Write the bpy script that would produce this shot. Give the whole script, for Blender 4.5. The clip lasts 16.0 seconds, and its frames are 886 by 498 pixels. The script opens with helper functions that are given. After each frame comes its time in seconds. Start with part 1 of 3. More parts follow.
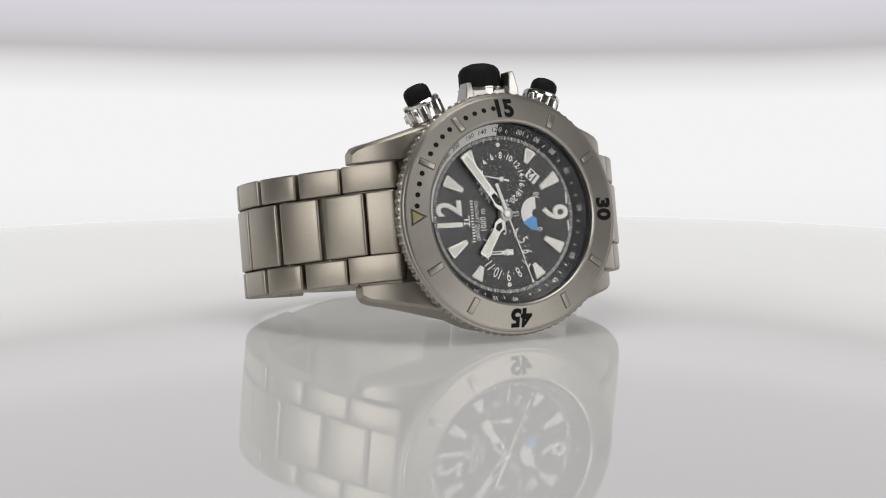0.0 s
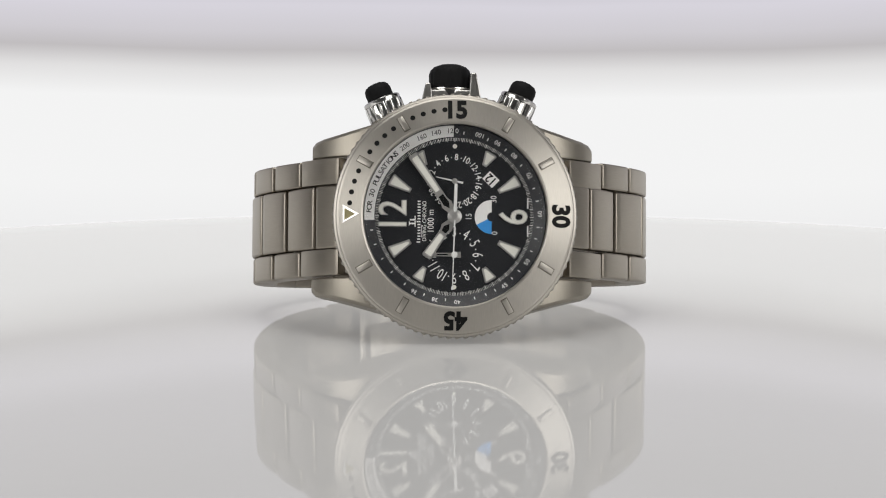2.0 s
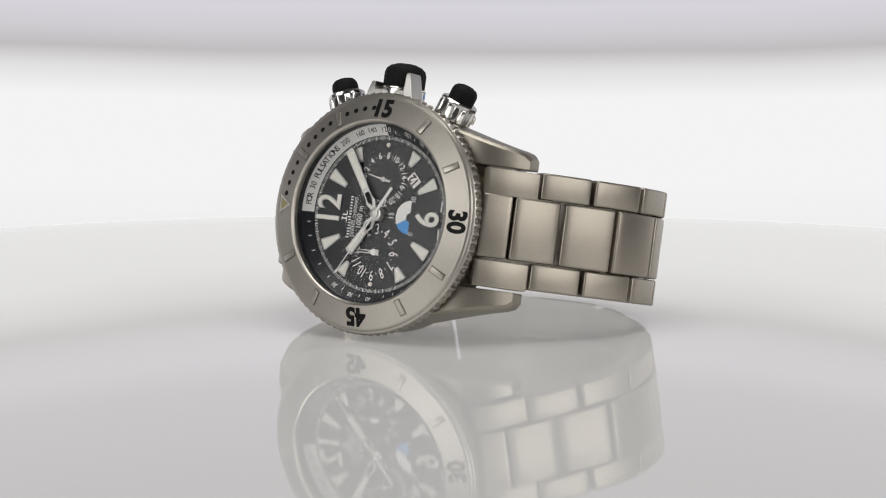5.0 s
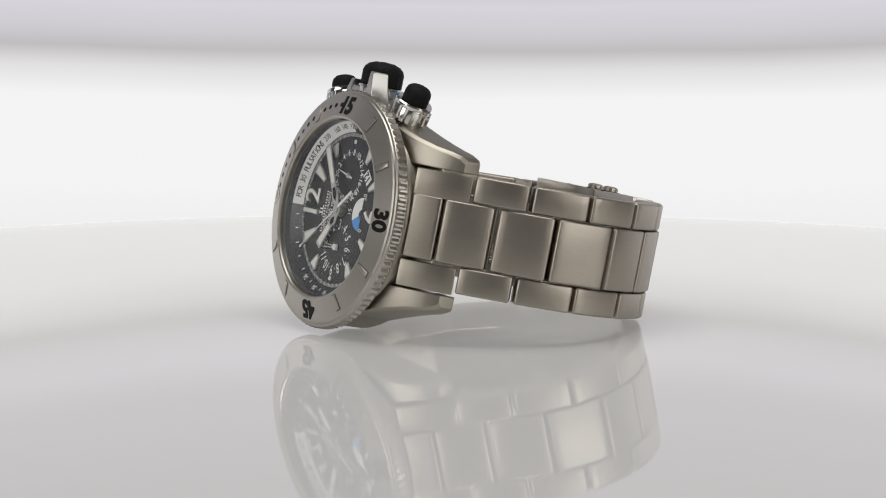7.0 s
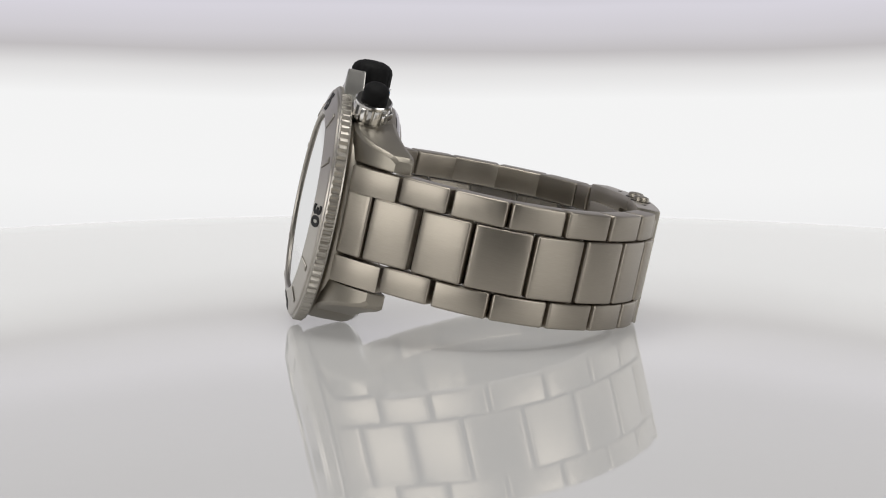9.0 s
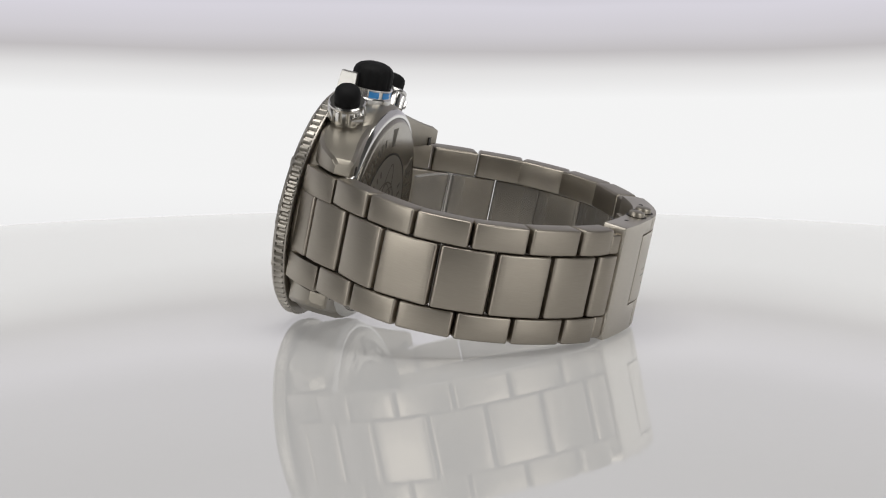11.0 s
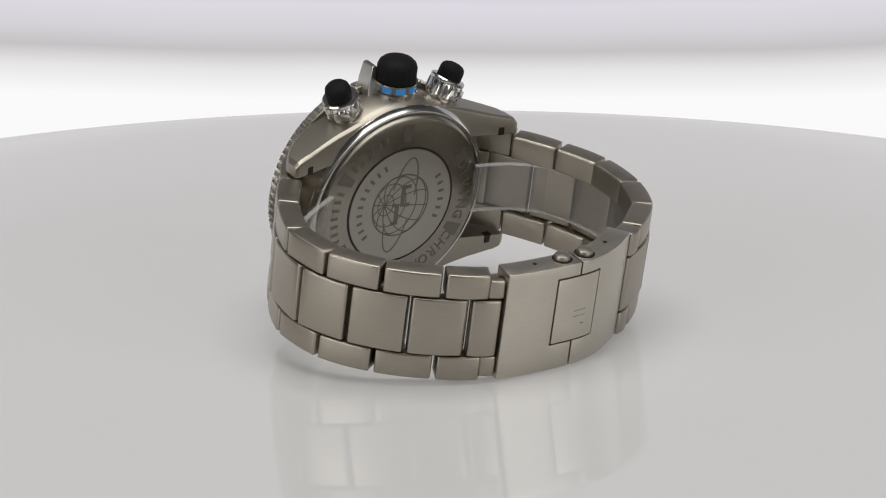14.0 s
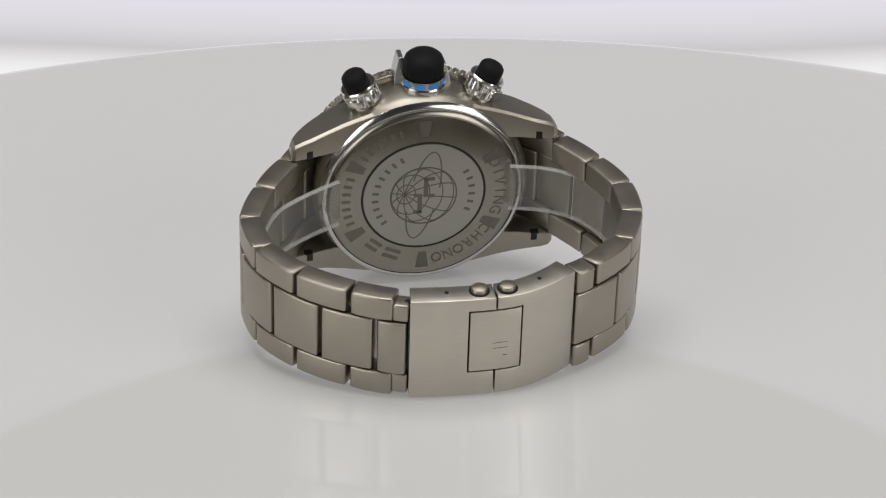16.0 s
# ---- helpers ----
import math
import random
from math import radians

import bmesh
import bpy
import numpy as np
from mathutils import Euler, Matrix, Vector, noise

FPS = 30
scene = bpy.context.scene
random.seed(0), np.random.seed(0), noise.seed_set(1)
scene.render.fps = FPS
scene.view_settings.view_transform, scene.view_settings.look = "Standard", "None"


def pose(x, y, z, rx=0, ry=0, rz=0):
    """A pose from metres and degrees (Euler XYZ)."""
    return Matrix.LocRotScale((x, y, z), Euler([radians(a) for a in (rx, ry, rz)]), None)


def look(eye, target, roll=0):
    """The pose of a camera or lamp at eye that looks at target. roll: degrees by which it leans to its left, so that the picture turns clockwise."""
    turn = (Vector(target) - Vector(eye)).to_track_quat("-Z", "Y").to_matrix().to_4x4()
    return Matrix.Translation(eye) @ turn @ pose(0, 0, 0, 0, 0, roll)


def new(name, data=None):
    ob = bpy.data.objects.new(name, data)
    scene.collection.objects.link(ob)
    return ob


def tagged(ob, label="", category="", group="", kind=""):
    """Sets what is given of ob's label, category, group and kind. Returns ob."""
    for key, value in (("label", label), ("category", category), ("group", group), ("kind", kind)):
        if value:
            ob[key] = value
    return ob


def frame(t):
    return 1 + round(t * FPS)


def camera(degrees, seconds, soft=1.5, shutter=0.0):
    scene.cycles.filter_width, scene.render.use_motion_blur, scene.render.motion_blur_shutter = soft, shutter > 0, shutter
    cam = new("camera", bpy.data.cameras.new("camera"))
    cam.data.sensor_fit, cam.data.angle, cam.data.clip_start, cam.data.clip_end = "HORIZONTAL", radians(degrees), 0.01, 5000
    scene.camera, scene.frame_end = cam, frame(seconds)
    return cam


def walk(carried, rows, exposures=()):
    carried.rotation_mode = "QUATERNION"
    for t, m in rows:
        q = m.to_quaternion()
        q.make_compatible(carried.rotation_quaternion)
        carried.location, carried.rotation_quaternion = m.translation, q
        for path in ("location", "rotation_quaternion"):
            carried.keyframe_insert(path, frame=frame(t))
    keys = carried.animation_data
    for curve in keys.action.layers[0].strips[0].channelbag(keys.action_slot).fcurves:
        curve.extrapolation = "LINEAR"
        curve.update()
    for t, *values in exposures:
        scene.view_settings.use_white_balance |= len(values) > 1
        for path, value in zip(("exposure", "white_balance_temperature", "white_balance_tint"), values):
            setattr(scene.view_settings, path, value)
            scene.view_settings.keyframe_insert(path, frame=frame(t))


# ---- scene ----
from collections import namedtuple

MM = 0.001
TABLE_Z = -0.0232          # table top, below the centre of the dial
TURN = 12.239              # degrees per second of the turntable

# ---- camera: level until 10.5 s, then it rises on an arc over the turntable ----
cam = camera(16.66, 16.0, soft=1.1)
# elevation and drop of the view's axis; the arm keeps its length
REACH = 582.9
ARC = [(0.0, 7.89, 9.49), (9.0, 7.89, 9.49), (9.5, 7.89, 9.46), (10.0, 7.89, 9.36),
       (10.5, 7.95, 9.10), (11.0, 8.45, 8.78), (11.5, 9.55, 8.59), (12.0, 11.05, 8.57),
       (12.5, 12.58, 8.57), (13.0, 14.12, 8.56), (13.5, 15.66, 8.51), (14.0, 17.18, 8.42),
       (14.5, 18.72, 8.32), (15.0, 20.30, 8.30), (15.5, 21.85, 8.28), (16.0, 23.40, 8.28)]


def arc_pose(elevation, drop, reach):
    e = radians(elevation)
    y = -reach * math.cos(e) - drop * math.sin(e)
    z = reach * math.sin(e) - drop * math.cos(e)
    return pose(0.2 * MM, y * MM, z * MM, 90 - elevation, 0, 0)


CAMERA_ROWS = [(t, arc_pose(e, d, REACH)) for t, e, d in ARC]
walk(cam, CAMERA_ROWS, [(0, 0.0), (11, 0.0), (12.5, 0.03), (14.5, 0.11), (16, 0.17)])

# ---- world and lamps ----
world = bpy.data.worlds.new("world")
scene.world = world
world.use_nodes = True
world.node_tree.nodes["Background"].inputs[0].default_value = (0.9, 0.92, 1.0, 1)
world.node_tree.nodes["Background"].inputs[1].default_value = 0.02


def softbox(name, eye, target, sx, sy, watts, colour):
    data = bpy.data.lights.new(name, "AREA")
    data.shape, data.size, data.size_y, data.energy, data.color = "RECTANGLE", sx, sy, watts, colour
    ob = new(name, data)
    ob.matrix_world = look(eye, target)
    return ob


# softboxes assumed out of view, sized to suit gloss on dial and metal
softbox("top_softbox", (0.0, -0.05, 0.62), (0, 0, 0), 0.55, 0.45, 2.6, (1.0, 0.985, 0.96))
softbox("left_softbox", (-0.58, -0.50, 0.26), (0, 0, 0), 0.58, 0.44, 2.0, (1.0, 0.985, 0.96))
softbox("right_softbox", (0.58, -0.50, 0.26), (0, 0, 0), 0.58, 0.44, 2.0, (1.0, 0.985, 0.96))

# ---- materials ----


def shade(name, base, rough, metal=0.0, spec=0.5, coat=0.0, grain=0.0, grain_size=(900, 900, 900), bump=0.0, blotch=0.0, blotch_size=90):
    """A principled material with a fine grain (colour and relief) and broad faint blotches."""
    mat = bpy.data.materials.new(name)
    mat.use_nodes = True
    nt = mat.node_tree
    b = nt.nodes["Principled BSDF"]
    b.inputs["Base Color"].default_value = (*base, 1)
    b.inputs["Roughness"].default_value = rough
    b.inputs["Metallic"].default_value = metal
    b.inputs["Specular IOR Level"].default_value = spec
    b.inputs["Coat Weight"].default_value = coat
    if grain or bump or blotch:
        tc = nt.nodes.new("ShaderNodeTexCoord")
        mp = nt.nodes.new("ShaderNodeMapping")
        mp.inputs["Scale"].default_value = grain_size
        nt.links.new(tc.outputs["Object"], mp.inputs["Vector"])
        fine = nt.nodes.new("ShaderNodeTexNoise")
        fine.inputs["Scale"].default_value = 1.0
        fine.inputs["Detail"].default_value = 4
        nt.links.new(mp.outputs["Vector"], fine.inputs["Vector"])
        broad = nt.nodes.new("ShaderNodeTexNoise")
        broad.inputs["Scale"].default_value = blotch_size
        broad.inputs["Detail"].default_value = 3
        nt.links.new(tc.outputs["Object"], broad.inputs["Vector"])
        r1 = nt.nodes.new("ShaderNodeMapRange")
        r1.inputs["To Min"].default_value, r1.inputs["To Max"].default_value = 1 - grain, 1 + grain
        nt.links.new(fine.outputs["Fac"], r1.inputs["Value"])
        r2 = nt.nodes.new("ShaderNodeMapRange")
        r2.inputs["To Min"].default_value, r2.inputs["To Max"].default_value = 1 - blotch, 1 + blotch
        nt.links.new(broad.outputs["Fac"], r2.inputs["Value"])
        mul = nt.nodes.new("ShaderNodeMath")
        mul.operation = "MULTIPLY"
        nt.links.new(r1.outputs[0], mul.inputs[0])
        nt.links.new(r2.outputs[0], mul.inputs[1])
        mix = nt.nodes.new("ShaderNodeVectorMath")
        mix.operation = "SCALE"
        mix.inputs[0].default_value = base
        nt.links.new(mul.outputs[0], mix.inputs["Scale"])
        nt.links.new(mix.outputs[0], b.inputs["Base Color"])
        rr = nt.nodes.new("ShaderNodeMath")
        rr.operation = "MULTIPLY"
        rr.inputs[0].default_value = rough
        nt.links.new(mul.outputs[0], rr.inputs[1])
        nt.links.new(rr.outputs[0], b.inputs["Roughness"])
        if bump:
            bp = nt.nodes.new("ShaderNodeBump")
            bp.inputs["Strength"].default_value = bump
            bp.inputs["Distance"].default_value = 0.00005
            nt.links.new(fine.outputs["Fac"], bp.inputs["Height"])
            nt.links.new(bp.outputs[0], b.inputs["Normal"])
    return mat


# brushing runs along the bracelet: fine across its width (local x), long along y and z
TITANIUM = shade("brushed_titanium", (0.372, 0.337, 0.287), 0.38, 1.0, grain=0.10, grain_size=(9000, 500, 500), bump=0.25, blotch=0.12)
CASE_METAL = shade("satin_titanium_case", (0.37, 0.34, 0.29), 0.40, 1.0, grain=0.07, grain_size=(700, 700, 6000), bump=0.06, blotch=0.10)
BEZEL_METAL = shade("brushed_bezel_metal", (0.455, 0.428, 0.385), 0.36, 1.0, grain=0.12, grain_size=(700, 9000, 700), bump=0.25, blotch=0.10)
STEEL = shade("polished_steel", (0.66, 0.65, 0.63), 0.15, 1.0, grain=0.05, bump=0.03, blotch=0.08)
SATIN_STEEL = shade("satin_steel", (0.52, 0.51, 0.485), 0.32, 1.0, grain=0.05, bump=0.05, blotch=0.08)
BACK_METAL = shade("satin_caseback_metal", (0.32, 0.298, 0.258), 0.25, 1.0, grain=0.10, grain_size=(900, 5000, 900), bump=0.15, blotch=0.10)
MEDAL = shade("frosted_medallion_metal", (0.38, 0.36, 0.33), 0.40, 1.0, grain=0.12, grain_size=(6000, 6000, 6000), bump=0.2, blotch=0.1)
# darker tone for cut marks, with the shade of notches and grooves put in
ENGRAVED = shade("engraved_shade_metal", (0.19, 0.175, 0.15), 0.45, 1.0, grain=0.15, bump=0.1)
# near-black tone painted for the shade inside slots, gaps, holes and wells
RECESS_SHADE = shade("recess_shade_metal", (0.05, 0.047, 0.042), 0.5, 1.0, grain=0.1)
RUBBER = shade("black_rubber", (0.006, 0.006, 0.0065), 0.65, 0.0, spec=0.16, grain=0.25, grain_size=(5000, 5000, 5000), bump=0.3, blotch=0.15)
DIAL_BLACK = shade("black_dial", (0.010, 0.011, 0.014), 0.42, 0.0, grain=0.2, grain_size=(3000, 3000, 3000), blotch=0.1)
FLANGE_BLACK = shade("black_flange", (0.014, 0.015, 0.019), 0.35, 0.0, grain=0.1)
PRINT_WHITE = shade("white_dial_print", (0.84, 0.84, 0.82), 0.5, grain=0.05)
LUME = shade("pale_luminous_paint", (0.80, 0.79, 0.72), 0.55, grain=0.08, grain_size=(4000, 4000, 4000))
LUME_OLD = shade("aged_yellow_luminous_paint", (0.30, 0.26, 0.12), 0.5, grain=0.5, grain_size=(2500, 2500, 2500))
SCALE_WHITE = shade("silver_white_scale", (0.88, 0.87, 0.85), 0.4, grain=0.05)
INK = shade("black_paint", (0.006, 0.006, 0.006), 0.5, spec=0.15, grain=0.2)
BLUE = shade("blue_enamel", (0.05, 0.30, 0.72), 0.35, grain=0.1)
HAND_METAL = shade("satin_hand_metal", (0.55, 0.54, 0.52), 0.42, 1.0, grain=0.05)
HAND_WHITE = shade("white_painted_hand", (0.80, 0.80, 0.78), 0.4, grain=0.04)
ACRYLIC = shade("glossy_white_acrylic", (0.46, 0.457, 0.452), 0.03, 0.0, spec=0.42, grain=0.01, grain_size=(300, 300, 300), blotch=0.015, blotch_size=14)
# faint glow added to the acrylic for a light assumed below; softens contact shade
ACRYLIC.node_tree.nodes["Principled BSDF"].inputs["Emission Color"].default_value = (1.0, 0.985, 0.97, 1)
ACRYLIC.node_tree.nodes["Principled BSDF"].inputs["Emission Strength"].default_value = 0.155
TENT_CLOTH = shade("grey_studio_cloth", (0.40, 0.40, 0.40), 0.9, grain=0.05, grain_size=(400, 400, 400), blotch=0.05, blotch_size=4)
FLOOR_GREY = shade("grey_studio_floor", (0.30, 0.30, 0.30), 0.7, grain=0.1, grain_size=(60, 60, 60), blotch=0.1, blotch_size=5)
LEG_METAL = shade("dark_painted_metal", (0.06, 0.06, 0.065), 0.45, grain=0.1, blotch=0.1)


CLASP_METAL = shade("fine_brushed_clasp_metal", (0.54, 0.505, 0.445), 0.36, 1.0, grain=0.10, grain_size=(9000, 500, 500), bump=0.22, blotch=0.10)


def brush(mat, amount, axis):
    """Brushed gloss: the highlight is drawn out across lines that run round the axis."""
    nt = mat.node_tree
    tg = nt.nodes.new("ShaderNodeTangent")
    tg.direction_type, tg.axis = "RADIAL", axis
    b = nt.nodes["Principled BSDF"]
    b.inputs["Anisotropic"].default_value = amount
    nt.links.new(tg.outputs[0], b.inputs["Tangent"])


brush(BACK_METAL, 0.5, "Z")


def pane_material():
    """Thin clear crystal: see-through, with a Fresnel gloss."""
    mat = bpy.data.materials.new("clear_crystal")
    mat.use_nodes = True
    nt = mat.node_tree
    nt.nodes.remove(nt.nodes["Principled BSDF"])
    lw = nt.nodes.new("ShaderNodeLayerWeight")
    lw.inputs["Blend"].default_value = 0.5
    pw = nt.nodes.new("ShaderNodeMath")
    pw.operation = "POWER"
    pw.inputs[1].default_value = 7.0
    nt.links.new(lw.outputs["Facing"], pw.inputs[0])
    fr = nt.nodes.new("ShaderNodeMapRange")
    fr.inputs["To Min"].default_value, fr.inputs["To Max"].default_value = 0.006, 3.0
    nt.links.new(pw.outputs[0], fr.inputs["Value"])
    tr = nt.nodes.new("ShaderNodeBsdfTransparent")
    gl = nt.nodes.new("ShaderNodeBsdfGlossy")
    gl.inputs["Roughness"].default_value = 0.012
    mx = nt.nodes.new("ShaderNodeMixShader")
    nt.links.new(fr.outputs[0], mx.inputs[0])
    nt.links.new(tr.outputs[0], mx.inputs[1])
    nt.links.new(gl.outputs[0], mx.inputs[2])
    nt.links.new(mx.outputs[0], nt.nodes["Material Output"].inputs["Surface"])
    return mat


def plastic_material(least, most):
    """Milky clear plastic strip."""
    mat = bpy.data.materials.new("clear_frosted_plastic")
    mat.use_nodes = True
    nt = mat.node_tree
    b = nt.nodes["Principled BSDF"]
    b.inputs["Base Color"].default_value = (0.80, 0.80, 0.80, 1)
    b.inputs["Roughness"].default_value = 0.22
    tr = nt.nodes.new("ShaderNodeBsdfTransparent")
    tr.inputs["Color"].default_value = (0.92, 0.915, 0.905, 1)
    tl = nt.nodes.new("ShaderNodeTexNoise")
    tl.inputs["Scale"].default_value = 260
    rg = nt.nodes.new("ShaderNodeMapRange")
    rg.inputs["To Min"].default_value, rg.inputs["To Max"].default_value = least, most
    nt.links.new(tl.outputs["Fac"], rg.inputs["Value"])
    mx = nt.nodes.new("ShaderNodeMixShader")
    nt.links.new(rg.outputs[0], mx.inputs[0])
    nt.links.new(tr.outputs[0], mx.inputs[1])
    nt.links.new(b.outputs[0], mx.inputs[2])
    nt.links.new(mx.outputs[0], nt.nodes["Material Output"].inputs["Surface"])
    return mat


def glow_material():
    """Diffuser glow, its shading painted by object z (metres): white, dim band, cooler above."""
    mat = bpy.data.materials.new("graded_glow_diffuser")
    mat.use_nodes = True
    nt = mat.node_tree
    nt.nodes.remove(nt.nodes["Principled BSDF"])
    tc = nt.nodes.new("ShaderNodeTexCoord")
    sp = nt.nodes.new("ShaderNodeSeparateXYZ")
    nt.links.new(tc.outputs["Object"], sp.inputs[0])
    ns = nt.nodes.new("ShaderNodeTexNoise")
    ns.inputs["Scale"].default_value = 7
    nt.links.new(tc.outputs["Object"], ns.inputs["Vector"])
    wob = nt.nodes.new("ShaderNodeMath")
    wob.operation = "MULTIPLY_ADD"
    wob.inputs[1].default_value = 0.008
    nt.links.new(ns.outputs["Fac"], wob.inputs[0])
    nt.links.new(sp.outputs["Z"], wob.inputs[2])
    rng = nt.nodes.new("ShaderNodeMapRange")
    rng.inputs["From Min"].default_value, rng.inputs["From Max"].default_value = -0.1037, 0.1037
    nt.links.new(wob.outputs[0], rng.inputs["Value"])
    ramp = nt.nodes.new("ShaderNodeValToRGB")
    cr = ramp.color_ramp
    # shade is put into these stops; the dim top tones the table's reflection
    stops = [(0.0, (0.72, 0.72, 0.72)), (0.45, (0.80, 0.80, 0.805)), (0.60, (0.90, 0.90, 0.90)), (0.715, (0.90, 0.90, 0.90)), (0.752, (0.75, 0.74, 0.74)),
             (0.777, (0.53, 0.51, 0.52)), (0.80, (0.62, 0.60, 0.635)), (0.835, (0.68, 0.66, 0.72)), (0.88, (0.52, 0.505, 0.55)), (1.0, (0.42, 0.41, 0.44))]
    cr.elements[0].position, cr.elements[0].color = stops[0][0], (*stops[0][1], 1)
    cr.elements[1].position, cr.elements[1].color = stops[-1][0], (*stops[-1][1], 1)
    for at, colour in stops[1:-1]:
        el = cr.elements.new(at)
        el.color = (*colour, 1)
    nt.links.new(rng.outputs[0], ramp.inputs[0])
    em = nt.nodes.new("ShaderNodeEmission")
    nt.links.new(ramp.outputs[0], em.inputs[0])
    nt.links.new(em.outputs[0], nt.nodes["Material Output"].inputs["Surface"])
    return mat


CRYSTAL, PLASTIC, PLASTIC_EDGE, GLOW = pane_material(), plastic_material(0.05, 0.09), plastic_material(0.22, 0.30), glow_material()

# ---- mesh tools (millimetres in, metres out) ----


def finish(bm, name, mat, smooth=True, crease=32):
    bmesh.ops.recalc_face_normals(bm, faces=bm.faces[:])
    for v in bm.verts:
        v.co *= MM
    me = bpy.data.meshes.new(name)
    bm.to_mesh(me)
    bm.free()
    me.materials.append(mat)
    if smooth:
        me.shade_smooth()
        me.set_sharp_from_angle(angle=radians(crease))
    return me


def part(name, bm, mat, parent, label="", at=None, smooth=True, crease=32):
    ob = new(name, finish(bm, name, mat, smooth, crease))
    ob.parent = parent
    if at is not None:
        ob.matrix_basis = at
    if label:
        tagged(ob, label)
    return ob


def lathe(profile, n=128, tooth=None):
    """Turns (r, z) points about z; a closed profile makes a ring. tooth(a, r): a radius for each angle."""
    bm = bmesh.new()
    rings = []
    for k in range(n):
        a = 2 * math.pi * k / n
        ring = []
        for j, (r, z) in enumerate(profile):
            q = tooth(k, j, r) if tooth else r
            ring.append(bm.verts.new((q * math.cos(a), q * math.sin(a), z)))
        rings.append(ring)
    m = len(profile)
    for k in range(n):
        p, q = rings[k], rings[(k + 1) % n]
        for j in range(m - 1):
            bm.faces.new((p[j], q[j], q[j + 1], p[j + 1]))
    return bm


def close_ring(profile):
    return list(profile) + [profile[0]]


def lathe_ring(profile, n=128, tooth=None):
    bm = lathe(close_ring(profile), n, tooth)
    bmesh.ops.remove_doubles(bm, verts=bm.verts[:], dist=1e-4)
    return bm


def lathe_cap(profile, n=64, tooth=None):
    """As lathe, the first and last ring closed by faces."""
    bm = lathe(profile, n, tooth)
    bm.verts.ensure_lookup_table()
    m = len(profile)
    for j in (0, m - 1):
        if profile[j][0] > 1e-6:
            bm.faces.new([bm.verts[k * m + j] for k in range(n)])
    bmesh.ops.remove_doubles(bm, verts=bm.verts[:], dist=1e-4)
    return bm


def box(x0, x1, y0, y1, z0, z1, bevel=0.0, segments=2):
    bm = bmesh.new()
    bmesh.ops.create_cube(bm, size=1)
    for v in bm.verts:
        v.co = Vector(((x0 + x1) / 2 + v.co.x * (x1 - x0), (y0 + y1) / 2 + v.co.y * (y1 - y0), (z0 + z1) / 2 + v.co.z * (z1 - z0)))
    if bevel:
        bmesh.ops.bevel(bm, geom=bm.edges[:], offset=bevel, segments=segments, profile=0.6, affect="EDGES")
    return bm


def prism(outline, z0, z1, bevel=0.0):
    """A flat outline in x, y raised from z0 to z1."""
    bm = bmesh.new()
    low = [bm.verts.new((x, y, z0)) for x, y in outline]
    high = [bm.verts.new((x, y, z1)) for x, y in outline]
    n = len(outline)
    bm.faces.new(low[::-1])
    top = bm.faces.new(high)
    for k in range(n):
        bm.faces.new((low[k], low[(k + 1) % n], high[(k + 1) % n], high[k]))
    if bevel:
        bmesh.ops.bevel(bm, geom=list(top.edges), offset=bevel, segments=1, affect="EDGES")
    return bm


def sector(r0, r1, a0, a1, z0, z1, n=24):
    """A ring sector between dial angles a0 and a1 (clockwise from twelve; x is three o'clock, y is twelve)."""
    pts = [(r1 * math.sin(radians(a0 + (a1 - a0) * k / n)), r1 * math.cos(radians(a0 + (a1 - a0) * k / n))) for k in range(n + 1)]
    pts += [(r0 * math.sin(radians(a1 + (a0 - a1) * k / n)), r0 * math.cos(radians(a1 + (a0 - a1) * k / n))) for k in range(n + 1)]
    return prism(pts, z0, z1)


def loft(sections, bevel=0.0):
    """A solid through a row of equal, closed loops of points."""
    bm = bmesh.new()
    loops = [[bm.verts.new(p) for p in s] for s in sections]
    n = len(loops[0])
    for a, b in zip(loops, loops[1:]):
        for k in range(n):
            bm.faces.new((a[k], a[(k + 1) % n], b[(k + 1) % n], b[k]))
    bm.faces.new(loops[0][::-1])
    bm.faces.new(loops[-1])
    bmesh.ops.recalc_face_normals(bm, faces=bm.faces[:])
    if bevel:
        sharp = [e for e in bm.edges if len(e.link_faces) == 2 and e.calc_face_angle() > radians(35)]
        bmesh.ops.bevel(bm, geom=sharp, offset=bevel, segments=2, profile=0.6, affect="EDGES")
    return bm


def moved(bm, m):
    bmesh.ops.transform(bm, matrix=m, verts=bm.verts[:])
    return bm


def joined(*bms):
    out = bms[0]
    for other in bms[1:]:
        me = bpy.data.meshes.new("joint")
        other.to_mesh(me)
        other.free()
        out.from_mesh(me)
        bpy.data.meshes.remove(me)
    return out


def rot(axis, degrees):
    return Matrix.Rotation(radians(degrees), 4, axis)


def shift(x, y, z):
    return Matrix.Translation((x, y, z))


def lettering(text, size, thick=0.03, bold=0.0, narrow=1.0):
    """A centred text in the xy plane, its capitals about 0.7 of size high (millimetres)."""
    cu = bpy.data.curves.new("lettering", "FONT")
    cu.body, cu.size, cu.align_x, cu.align_y, cu.extrude, cu.offset = text, size, "CENTER", "CENTER", thick, bold
    cu.resolution_u = 3
    ob = bpy.data.objects.new("lettering", cu)
    scene.collection.objects.link(ob)
    me = bpy.data.meshes.new_from_object(ob.evaluated_get(bpy.context.evaluated_depsgraph_get()))
    bm = bmesh.new()
    bm.from_mesh(me)
    bpy.data.objects.remove(ob)
    bpy.data.curves.remove(cu)
    bpy.data.meshes.remove(me)
    if narrow != 1.0:
        bmesh.ops.scale(bm, vec=(narrow, 1, 1), verts=bm.verts[:])
    return bm


